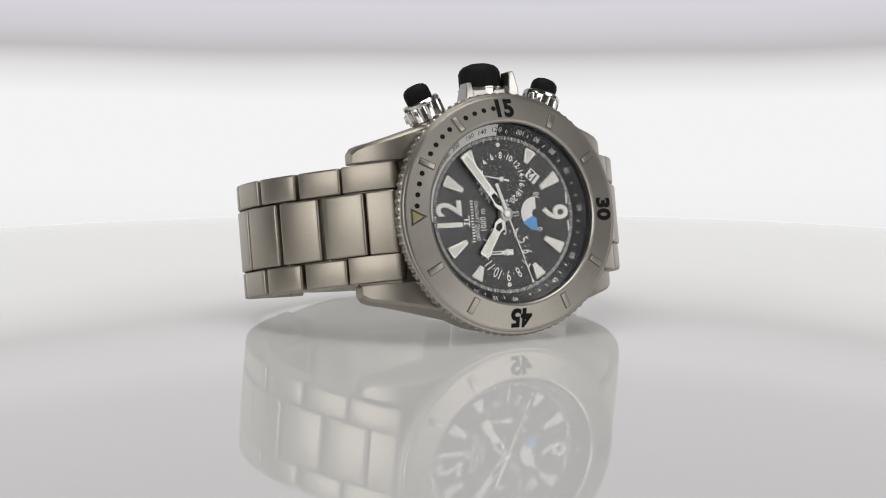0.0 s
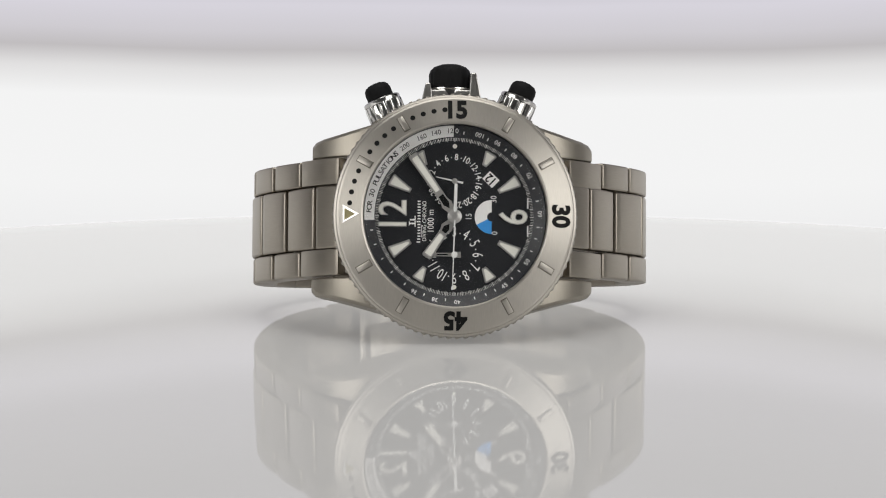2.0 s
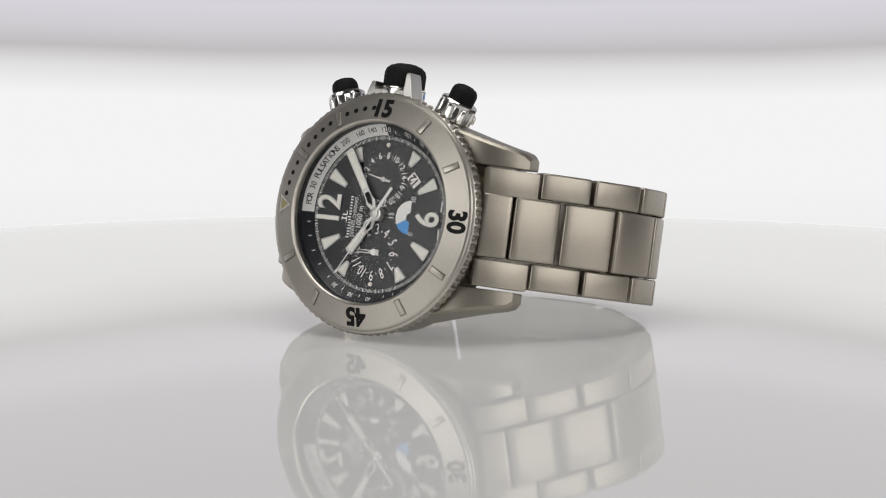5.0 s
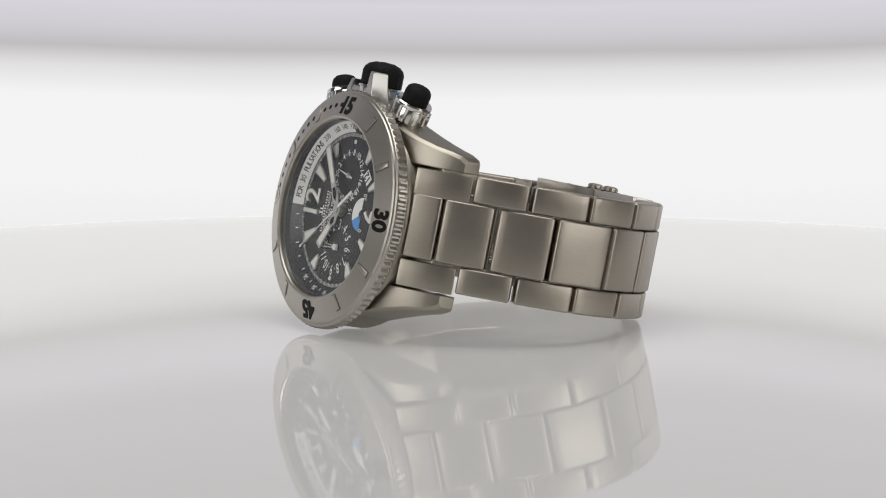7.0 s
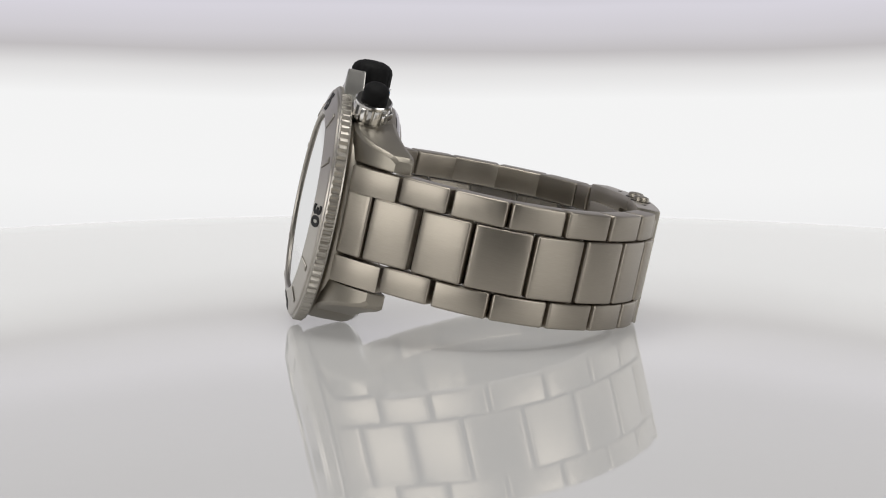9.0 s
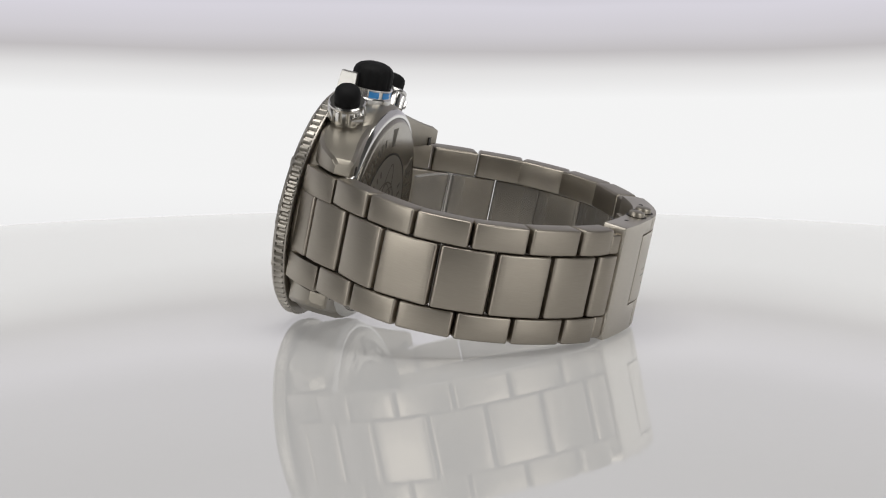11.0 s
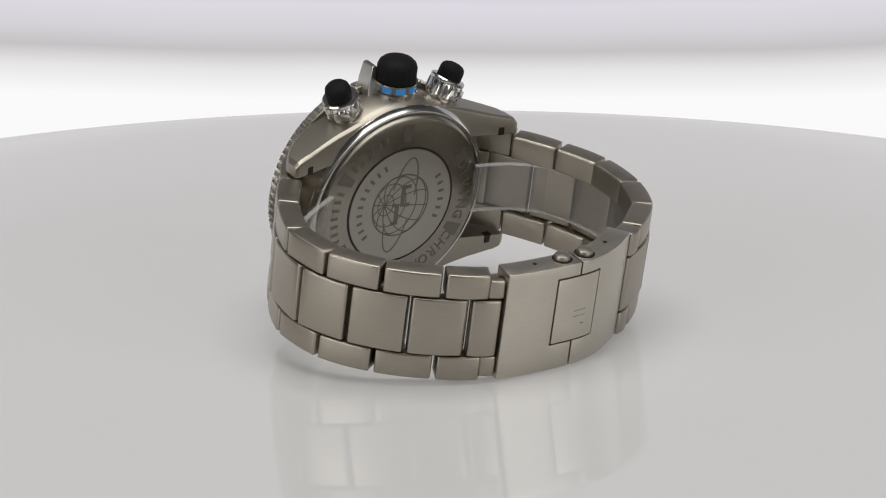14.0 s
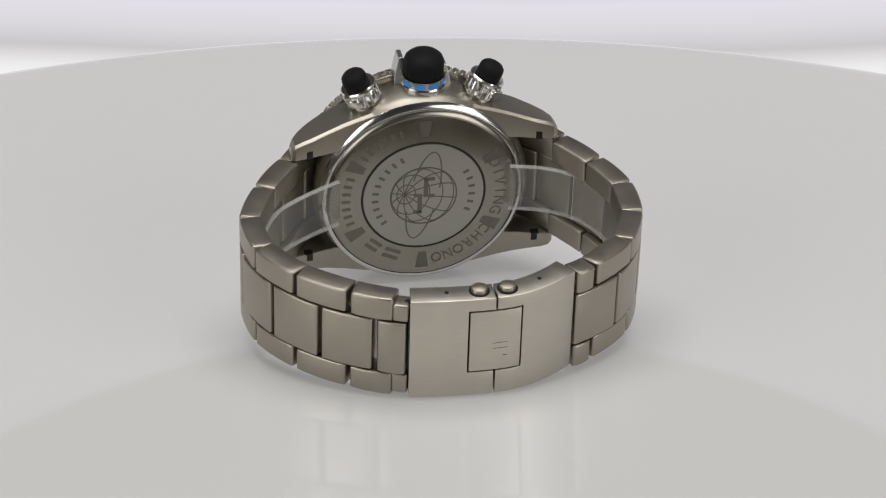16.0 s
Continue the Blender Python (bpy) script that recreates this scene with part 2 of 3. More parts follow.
def dial_place(r, angle, z, turn=0.0, cx=0.0, cy=0.0):
    """Puts a text on a dial angle (clockwise from twelve), its top outwards; turn: degrees more, clockwise."""
    a = radians(angle)
    return shift(cx + r * math.sin(a), cy + r * math.cos(a), z) @ rot("Z", -angle - turn)


# ---- the large structure ----


def studio():
    """Closed round cloth tent, unseen, added to grey the reflections: floor, wall, ceiling."""
    wall = lathe_ring([(1250, -730), (1250, 900), (1270, 900), (1270, -730)], 64)
    tagged(new("wall_round", finish(wall, "wall_round", TENT_CLOTH)), "plain grey cloth wall added out of view to close the place", "wall", kind="structure")
    top = lathe_cap([(0.0, 1100), (900, 1050), (1270, 902), (1270, 924), (900, 1072), (0.0, 1122)], 64)
    tagged(new("ceiling", finish(top, "ceiling", TENT_CLOTH)), "plain grey cloth ceiling added out of view", "ceiling", kind="structure")
    low = lathe_cap([(0.0, -732), (1270, -732), (1270, -750), (0.0, -750)], 64)
    tagged(new("floor", finish(low, "floor", FLOOR_GREY, False)), "plain grey studio floor under the table", "floor", kind="structure")


def display_table():
    """A round glossy white table on a post and foot."""
    base = new("display_table")
    tagged(base, "round glossy white acrylic display table with an added faint glow", "table")
    z = TABLE_Z / MM
    R, cy = 230, -60
    prof = [(0.0, z)] + [(r, z) for r in (20, 60, 100, 140, 180, 205, R - 10)]
    prof += [(R - 7, z - 0.2), (R - 4.5, z - 0.7), (R - 2.4, z - 1.6), (R - 0.9, z - 3.0), (R, z - 5.0), (R - 0.8, z - 7.5)]
    prof += [(60, z - 8), (0.0, z - 8)]
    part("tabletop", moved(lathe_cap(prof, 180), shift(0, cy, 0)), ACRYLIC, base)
    part("column", moved(lathe_cap([(0.0, z - 8.2), (26, z - 8.2), (26, z - 60), (18, z - 66), (18, -690), (0.0, -690)], 48), shift(0, cy, 0)), LEG_METAL, base)
    part("foot", moved(lathe_cap([(0.0, -690.2), (120, -690.2), (150, -712), (150, -731.9), (0.0, -731.9)], 64), shift(0, cy, 0)), LEG_METAL, base)
    return base


def backdrop():
    """A lit curved diffuser behind the table, carried on the camera's arm."""
    rad, n = 230.0, 48
    bm = bmesh.new()
    rows = []
    heights = [-150, -100, -60, -30, 0, 20, 35, 45, 55, 65, 80, 100, 130, 180, 240]
    for k in range(n + 1):
        a = radians(-80 + 160 * k / n)
        rows.append([[bm.verts.new(((rad + d) * math.sin(a), (rad + d) * math.cos(a), h)) for h in heights] for d in (0.0, 4.0)])
    m = len(heights)
    for k in range(n):
        for d in (0, 1):
            for j in range(m - 1):
                p, q = rows[k][d], rows[k + 1][d]
                bm.faces.new((p[j], q[j], q[j + 1], p[j + 1]))
        for j in (0, m - 1):
            bm.faces.new((rows[k][0][j], rows[k + 1][0][j], rows[k + 1][1][j], rows[k][1][j]))
    for k in (0, n):
        for j in range(m - 1):
            bm.faces.new((rows[k][0][j], rows[k][0][j + 1], rows[k][1][j + 1], rows[k][1][j]))
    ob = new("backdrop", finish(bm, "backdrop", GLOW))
    tagged(ob, "curved white diffuser, glow painted in bands: white, dim band, cooler above", "backdrop", kind="structure")
    return ob


studio()
table = display_table()
screen = backdrop()

# ---- the watch ----
# local frame: x to three o'clock (the crown), y to twelve, z out of the dial; the dial's centre is the origin
REST = Matrix(((0.0060, -0.9987, 0.0497, 2.42 * MM), (0.2140, -0.0472, -0.9757, -24.40 * MM), (0.9768, 0.0165, 0.2135, 0.0), (0, 0, 0, 1)))
REST = Matrix.LocRotScale(REST.translation, REST.to_quaternion(), None)
watch = new("wristwatch")
tagged(watch, "titanium diving chronograph with black dial, lying on its side", "wristwatch")


def build_case():
    # middle: turned body, a little flattened under the bezel
    body = lathe_cap([(0.0, -2.02), (20.6, -2.02), (21.0, -2.3), (21.4, -3.0), (21.5, -5.0), (21.45, -9.2), (21.1, -10.2), (20.7, -10.8), (0.0, -10.8)], 160)
    case = part("case", body, CASE_METAL, watch, "satin titanium case body")
    # lugs: four tapering horns
    for sx in (1, -1):
        for sy in (1, -1):
            secs = []
            for y, xo, zt, zb in ((9.0, 19.0, -2.4, -10.6), (15.5, 17.2, -2.7, -11.2), (19.0, 16.2, -3.7, -11.9), (22.0, 15.4, -5.4, -12.7), (24.3, 14.9, -7.4, -13.2), (25.6, 14.4, -8.9, -13.4), (26.3, 13.6, -10.0, -13.2)):
                xi = 11.35
                secs.append([(sx * xi, sy * y, zb), (sx * (xo - 0.35), sy * y, zb), (sx * xo, sy * y, zb + 0.8), (sx * (xo - 0.1), sy * y, zt - 0.7), (sx * (xo - 0.7), sy * y, zt), (sx * xi, sy * y, zt)])
            part("lug", loft(secs, 0.2), CASE_METAL, case, crease=14)
            # spring-bar slot on the inner face: a block in its shade's tone
            part("slot", box(sx * 12.1 - 0.82, sx * 12.1 + 0.82, sy * 22.9 - 0.8, sy * 22.9 + 0.8, -12.98, -11.4), RECESS_SHADE, case)
    # rotating bezel: sloped face with a coin edge
    bz = lathe_ring([(16.9, 0.6), (16.9, 2.2), (17.1, 2.45), (17.4, 2.56), (17.6, 2.5), (21.55, 1.29), (21.9, 1.12), (22.05, 0.85), (22.05, -1.6), (17.0, -1.6)], 180)
    bezel = part("bezel", bz, BEZEL_METAL, watch, "brushed metal rotating bezel with black numerals", at=shift(0, 0, -0.4 * MM), crease=8)
    teeth = 90

    def tooth(k, j, r):
        return r if j not in (3, 4) else (r if k % 4 in (1, 2) else 22.08)
    part("coin_edge", lathe_ring([(21.9, 0.9), (22.4, 0.68), (22.5, 0.48), (22.72, 0.28), (22.72, -1.15), (22.35, -1.3), (22.3, -1.55), (21.9, -1.55)], teeth * 4, tooth), BEZEL_METAL, bezel)
    slope = math.degrees(math.atan2(0.95, 3.1))

    def on_bezel(bm, r, angle, lift, turn=0.0):
        a = radians(angle)
        z = 2.5 - (r - 17.6) * 0.3065 + lift
        m = shift(r * math.sin(a), r * math.cos(a), z) @ rot("Z", -angle) @ rot("X", -slope) @ rot("Z", -turn)
        return moved(bm, m)
    for text, angle in (("15", 90), ("30", 180), ("45", 270)):
        part("numeral", on_bezel(lettering(text, 4.7, 0.05, 0.2, 0.92), 19.35, angle, 0.03), INK, bezel, "black numerals " + text)
    for k in range(1, 12):
        if k % 3:
            # dark outline painted for the shade round each bar
            part("bar_groove", on_bezel(box(-0.68, 0.68, -1.6, 1.6, -0.1, 0.02), 19.35, k * 30, 0.0), ENGRAVED, bezel)
            part("bar_marker", on_bezel(box(-0.52, 0.52, -1.45, 1.45, -0.1, 0.22, 0.12), 19.35, k * 30, 0.0), BEZEL_METAL, bezel)
    for k in range(1, 15):
        if k % 5:
            part("dot_marker", on_bezel(lathe_cap([(0.0, -0.05), (0.48, -0.05), (0.48, 0.03), (0.0, 0.03)], 20), 19.6, k * 6, 0.0), INK, bezel)
    part("triangle_frame", on_bezel(prism([(-1.75, 1.45), (1.75, 1.45), (0, -1.75)], -0.1, 0.14, 0.06), 19.4, 0, 0.0), STEEL, bezel)
    part("triangle_lume", on_bezel(prism([(-1.1, 1.05), (1.1, 1.05), (0, -1.0)], 0.02, 0.17), 19.4, 0, 0.0), LUME_OLD, bezel, "aged yellowish luminous triangle")
    # dark ring set in the thin gap between bezel and case, for its shade
    part("gap_ring", lathe_ring([(18.0, -1.7), (20.5, -1.7), (20.5, -2.0), (18.0, -2.0)], 128), RECESS_SHADE, case)
    # crystal
    gl = lathe_cap([(0.0, 2.25), (10, 2.22), (15.5, 2.1), (16.6, 1.95), (16.85, 1.75)], 128)
    crystal = part("crystal", gl, CRYSTAL, watch, "clear domed sapphire crystal", at=shift(0, 0, -0.4 * MM))
    crystal.visible_shadow = False
    return case, bezel


CASE, BEZEL = build_case()


SINK = shift(0, 0, -1.1 * MM)    # the dial lies this deep under the bezel


def build_dial():
    dial = part("dial", lathe_cap([(0.0, -0.75), (14.9, -0.75), (14.9, -1.5), (0.0, -1.5)], 128), DIAL_BLACK, watch, "black dial with white print and two sub-dials", at=SINK)
    part("flange", lathe_ring([(14.7, -0.72), (16.88, 0.75), (16.88, -1.2), (14.7, -1.2)], 160), FLANGE_BLACK, dial, "sloped black scale ring")
    part("inner_wall", lathe_ring([(16.8, 0.6), (16.8, 1.9), (16.895, 1.9), (16.895, 0.6)], 128), FLANGE_BLACK, dial)
    lean = math.degrees(math.atan2(1.47, 2.18))

    def on_flange(bm, r, angle, lift=0.03, flip=False):
        a = radians(angle)
        z = -0.72 + (r - 14.7) * 0.674 + lift
        m = shift(r * math.sin(a), r * math.cos(a), z) @ rot("Z", -angle) @ rot("X", lean) @ rot("Z", 180 if flip else 0)
        return moved(bm, m)
    # silver sector of the pulse scale from twelve to three o'clock
    n = 40
    secs = []
    for k in range(n + 1):
        a = radians(-3 + 92 * k / n)
        secs.append([(r * math.sin(a), r * math.cos(a), z) for r, z in ((14.85, -0.60), (16.82, 0.725), (16.82, 0.66), (14.85, -0.66))])
    part("pulse_sector", loft(secs), SCALE_WHITE, dial, "silver-white pulse scale sector")
    # words along the sector, letter by letter
    line = "FOR 30 PULSATIONS"
    for k, ch in enumerate(line):
        if ch != " ":
            part("letter", on_flange(lettering(ch, 1.55, 0.01, 0.01), 15.85, 3.0 + k * 2.72, 0.06), INK, dial)
    for text, a in (("200", 54), ("160", 67), ("140", 77), ("12", 86.6)):
        part("scale_numeral", on_flange(lettering(text, 1.45, 0.01, 0.0, 0.9), 15.85, a, 0.06), INK, dial)
    for text, a in (("100", 107), ("90", 120), ("80", 134), ("70", 151), ("60", 178), ("50", 212), ("45", 234), ("40", 268), ("38", 283), ("36", 298)):
        part("scale_numeral", on_flange(lettering(text, 1.35, 0.01, 0.0, 0.9), 15.85, a, 0.04, a < 250), PRINT_WHITE, dial)
    part("scale_numeral", on_flange(lettering("0", 1.45, 0.01, 0.0, 0.9), 15.85, 91.2, 0.04), PRINT_WHITE, dial)
    # minute track: one ring of fine ticks, too fine to pick apart
    ticks = bmesh.new()
    for k in range(300):
        wide, long = (0.075, 0.6) if k % 5 else (0.16, 0.8)
        bmesh.ops.create_cube(ticks, size=1, matrix=dial_place(14.4, k * 1.2, -0.73) @ Matrix.Diagonal((wide, long, 0.03, 1)))
    tagged(part("minute_track", ticks, PRINT_WHITE, dial, smooth=False), kind="stuff")
    for k, a in enumerate((96, 113, 127, 142, 160, 169, 187, 195, 204, 220, 227, 241, 248, 256, 276, 291, 306, 318, 329, 340, 350)):
        part("scale_tick", on_flange(box(-0.09, 0.09, -0.3, 0.3, -0.01, 0.02), 15.6, a, 0.04), PRINT_WHITE, dial)
    # hour markers
    for h in (1, 2, 4, 5, 7, 8, 10, 11):
        r0 = 9.4 if h in (1, 5, 7, 11) else 10.9
        r1 = 13.7
        shape = [(-0.45, r0), (0.45, r0), (1.2, r1 - 0.25), (0.9, r1), (-0.9, r1), (-1.2, r1 - 0.25)]
        inner = [(-0.2, r0 + 0.35), (0.2, r0 + 0.35), (0.85, r1 - 0.35), (-0.85, r1 - 0.35)]
        mk = part("hour_marker", prism(shape, -0.75, -0.42, 0.08), HAND_METAL, dial, at=rot("Z", -h * 30))
        part("lume", prism(inner, -0.45, -0.39), LUME, mk)
    for text, y in (("12", 11.2), ("6", -11.2)):
        mk = part("hour_numeral", moved(lettering(text, 7.3, 0.17, 0.17, 0.84), shift(0, y, -0.58)), HAND_METAL, dial, "applied numeral " + text)
        part("lume", moved(lettering(text, 7.3, 0.03, 0.0, 0.84), shift(0, y, -0.385)), LUME, mk)
    for x in (13.1, -13.1):
        part("dot", moved(lathe_cap([(0.0, 0), (0.42, 0), (0.42, 0.1), (0.0, 0.14)], 20), shift(x, 0, -0.75)), LUME, dial)
    # thirty-minute counter at three, hour counter at nine
    for k in range(1, 16):
        n2 = k * 2
        part("counter_numeral", moved(lettering(str(n2), 1.7, 0.01, 0.02, 0.85), dial_place(4.45, n2 * 12 - 2, -0.72, cx=6.6)), PRINT_WHITE, dial)
        part("counter_dot", moved(lathe_cap([(0, 0), (0.12, 0), (0.12, 0.03), (0, 0.03)], 8), dial_place(4.45, n2 * 12 + 10, -0.74, cx=6.6)), PRINT_WHITE, dial)
    for h in range(1, 13):
        part("counter_numeral", moved(lettering(str(h), 2.9, 0.01, 0.0, 0.62), dial_place(4.25, h * 30, -0.72, cx=-7.1)), PRINT_WHITE, dial)
        part("counter_dot", moved(lathe_cap([(0, 0), (0.13, 0), (0.13, 0.03), (0, 0.03)], 8), dial_place(4.1, h * 30 + 15, -0.74, cx=-7.1)), PRINT_WHITE, dial)
    # running indicator: half window, white and blue
    ind = part("indicator", moved(sector(0.85, 3.15, -90, 28, -0.74, -0.68, 30), shift(0, -6.9, 0)), SCALE_WHITE, dial, "half-round window, white and blue")
    bl = moved(sector(0.85, 3.15, -90, -28, -0.735, -0.66, 16), shift(0, -6.9, 0))
    part("blue_segment", bl, BLUE, ind)
    wh = moved(sector(0.85, 3.15, 28, 90, -0.74, -0.68, 16), shift(0, -6.9, 0))
    part("white_segment", wh, SCALE_WHITE, ind)
    for text, x, y in (("15", 0.0, -2.7), ("30", 3.3, -7.3), ("0", -3.0, -7.5)):
        part("indicator_numeral", moved(lettering(text, 1.6, 0.01, 0.0, 0.85), shift(x, y, -0.72)), PRINT_WHITE, dial)
    # date window
    dw = part("date_window", moved(box(-1.25, 1.25, -1.0, 1.0, -0.74, -0.68), dial_place(9.7, 134, 0.0)), SCALE_WHITE, dial, "small white date window")
    part("date_numeral", moved(lettering("12", 2.3, 0.01, 0.05, 0.85), dial_place(9.7, 134, -0.66, 180)), INK, dw)
    # print below twelve: the maker's mark and name as plain shapes, then two lines of text
    for x0, x1, y0, y1 in ((-1.35, -0.3, 7.2, 7.4), (-0.9, -0.6, 7.4, 8.3), (-0.2, 0.1, 7.4, 8.3), (-0.2, 0.7, 7.2, 7.4), (-1.1, -0.4, 8.3, 8.45)):
        part("maker_mark", box(x0 - 0.6, x1 - 0.6, y0, y1, -0.75, -0.71), PRINT_WHITE, dial)
    for k in range(15):
        part("name_bar", box(-4.9 + k * 0.54, -4.66 + k * 0.54, 6.3, 7.0 if k in (0, 7) else 6.85, -0.75, -0.715), PRINT_WHITE, dial)
    part("name_rule", box(-3.9, -1.6, 6.08, 6.16, -0.75, -0.715), PRINT_WHITE, dial)
    part("dial_text", moved(lettering("DIVING CHRONO", 1.05, 0.01, 0.0, 0.88), shift(-0.9, 5.55, -0.72)), PRINT_WHITE, dial)
    part("dial_text", moved(lettering("1000 m", 1.7, 0.01, 0.0, 0.85), shift(-0.9, 4.35, -0.72)), PRINT_WHITE, dial)
    for sy in (1, -1):
        part("small_print", box(sy * 2.6 - 1.0, sy * 2.6 + 1.0, -13.75, -13.45, -0.75, -0.72), PRINT_WHITE, dial)
    return dial


DIAL = build_dial()


def baton(length, w0, w1, z):
    """A hand that points along y: open frame near the hub, lume-filled blade, blunt end."""
    o = [(-0.55, 0.9), (-w0, 2.6), (-w0 * 0.62, 3.6), (-w1, length - 0.25), (-w1 * 0.75, length), (w1 * 0.75, length), (w1, length - 0.25), (w0 * 0.62, 3.6), (w0, 2.6), (0.55, 0.9)]
    return prism(o, z, z + 0.22, 0.06)


def build_hands():
    hour = part("hour_hand", baton(9.3, 1.15, 1.0, 0.0), HAND_METAL, watch, "broad silver hour hand with pale lume", at=SINK @ rot("Z", -304.6))
    part("lume", prism([(-0.5, 4.2), (-0.68, 8.7), (0.68, 8.7), (0.5, 4.2)], 0.2, 0.245), LUME, hour)
    part("cutout", prism([(0, 1.7), (-0.62, 2.7), (-0.45, 3.6), (0.45, 3.6), (0.62, 2.7)], 0.2, 0.235), INK, hour)
    part("collar", lathe_cap([(0, -0.7), (1.3, -0.7), (1.3, 0.26), (1.1, 0.34), (0, 0.34)], 32), HAND_METAL, hour)
    minute = part("minute_hand", baton(13.9, 1.1, 0.95, 0.4), HAND_METAL, watch, "long silver minute hand with pale lume", at=SINK @ rot("Z", -55.5))
    part("lume", prism([(-0.45, 5.6), (-0.62, 13.2), (0.62, 13.2), (0.45, 5.6)], 0.6, 0.645), LUME, minute)
    part("cutout", prism([(0, 1.7), (-0.6, 2.8), (-0.48, 4.6), (0.48, 4.6), (0.6, 2.8)], 0.6, 0.635), INK, minute)
    part("collar", lathe_cap([(0, 0.35), (1.25, 0.35), (1.25, 0.66), (1.05, 0.74), (0, 0.74)], 32), HAND_METAL, minute)
    sec = part("seconds_hand", prism([(-0.28, -6.0), (-0.3, -1.2), (-0.14, 0.0), (-0.07, 13.0), (-0.22, 13.2), (-0.22, 13.7), (0.22, 13.7), (0.22, 13.2), (0.07, 13.0), (0.14, 0.0), (0.3, -1.2), (0.28, -6.0)], 0.85, 0.97), HAND_WHITE, watch, "thin white sweeping seconds hand")
    part("cap", lathe_cap([(0, 0.74), (0.8, 0.74), (0.8, 1.0), (0.55, 1.1), (0.2, 1.06), (0, 1.06)], 24), HAND_METAL, sec)
    up = part("minute_counter_hand", moved(prism([(-0.2, -1.6), (-0.16, 0), (-0.08, 3.6), (0.08, 3.6), (0.16, 0), (0.2, -1.6)], -0.45, -0.35), Matrix.Identity(4)), HAND_WHITE, watch, at=SINK @ shift(6.6 * MM, 0, 0) @ rot("Z", -12))
    part("cap", lathe_cap([(0, -0.75), (0.5, -0.75), (0.5, -0.3), (0.25, -0.25), (0, -0.25)], 20), HAND_METAL, up)
    lo = part("hour_counter_hand", prism([(-0.55, -1.2), (-0.55, -0.6), (-0.35, 0), (-0.32, 3.9), (0.32, 3.9), (0.35, 0), (0.55, -0.6), (0.55, -1.2)], -0.45, -0.35), HAND_METAL, watch, at=SINK @ shift(-7.1 * MM, 0, 0))
    part("cutout", box(-0.12, 0.12, 1.2, 3.3, -0.36, -0.33), INK, lo)
    part("cap", lathe_cap([(0, -0.75), (0.6, -0.75), (0.6, -0.3), (0.3, -0.25), (0, -0.25)], 20), HAND_WHITE, lo)
    return sec, minute


SECONDS, MINUTE = build_hands()


def flutes(n_per, depth):
    return lambda k, j, r: r - depth if k % n_per >= n_per - 1 else r


def build_crown():
    # axis along +x at the middle of the case's side
    m = shift(20.8, 0.8, -5.4) @ rot("Y", 90)
    crown = part("crown", moved(lathe_cap([(0, 0), (4.35, 0), (4.35, 1.3), (4.1, 1.6), (4.1, 2.9), (4.3, 3.05), (4.3, 3.3), (0, 3.3)], 48), m), STEEL, watch, "polished crown with black rubber cap and guards")

    def grip(k, j, r):
        return r * (0.965 if k % 4 == 0 and 0 < j < 4 else 1.0)
    part("rubber_cap", moved(lathe_cap([(0, 3.3), (3.75, 3.3), (3.95, 3.55), (3.95, 6.1), (3.65, 6.9), (3.0, 7.5), (1.8, 7.95), (0, 8.1)], 72, grip), m), RUBBER, crown, "black ribbed rubber cap")
    for a in (-60, -20, 20, 60):
        seg = loft([[(r * math.cos(radians(a + d)), r * math.sin(radians(a + d)), z) for r, z in ((3.7, 1.7), (4.18, 1.7), (4.18, 2.85), (3.7, 2.85))] for d in (-14, -7, 0, 7, 14)])
        part("blue_segment", moved(seg, m), BLUE, crown)
    # guards: two polished flat shoulders beside the cap, towards the dial side
    for sy, rows in ((-1, ((20.6, 3.2, 5.7, -4.6, -0.6), (23.4, 3.4, 5.3, -4.0, -0.3), (26.2, 3.6, 4.75, -3.8, -0.4), (26.7, 3.7, 4.6, -3.7, -0.5))),
                     (1, ((20.6, 3.5, 5.6, -5.2, -1.0), (23.2, 3.6, 5.1, -4.8, -1.2), (24.9, 3.8, 4.7, -4.4, -1.6)))):
        secs = []
        for x, ya, yb, za, zb in rows:
            secs.append([(x, 0.8 + sy * ya, za), (x, 0.8 + sy * yb, za), (x, 0.8 + sy * yb, zb), (x, 0.8 + sy * ya, zb)])
        part("guard", loft(secs, 0.18), SATIN_STEEL, crown, crease=12)
    part("bridge", loft([[(20.4, y, -3.2), (20.4, y, -1.0), (23.6, y, -1.45), (23.6, y, -3.2)] for y in (-3.4, 4.9)], 0.25), SATIN_STEEL, crown, crease=12)
    return crown


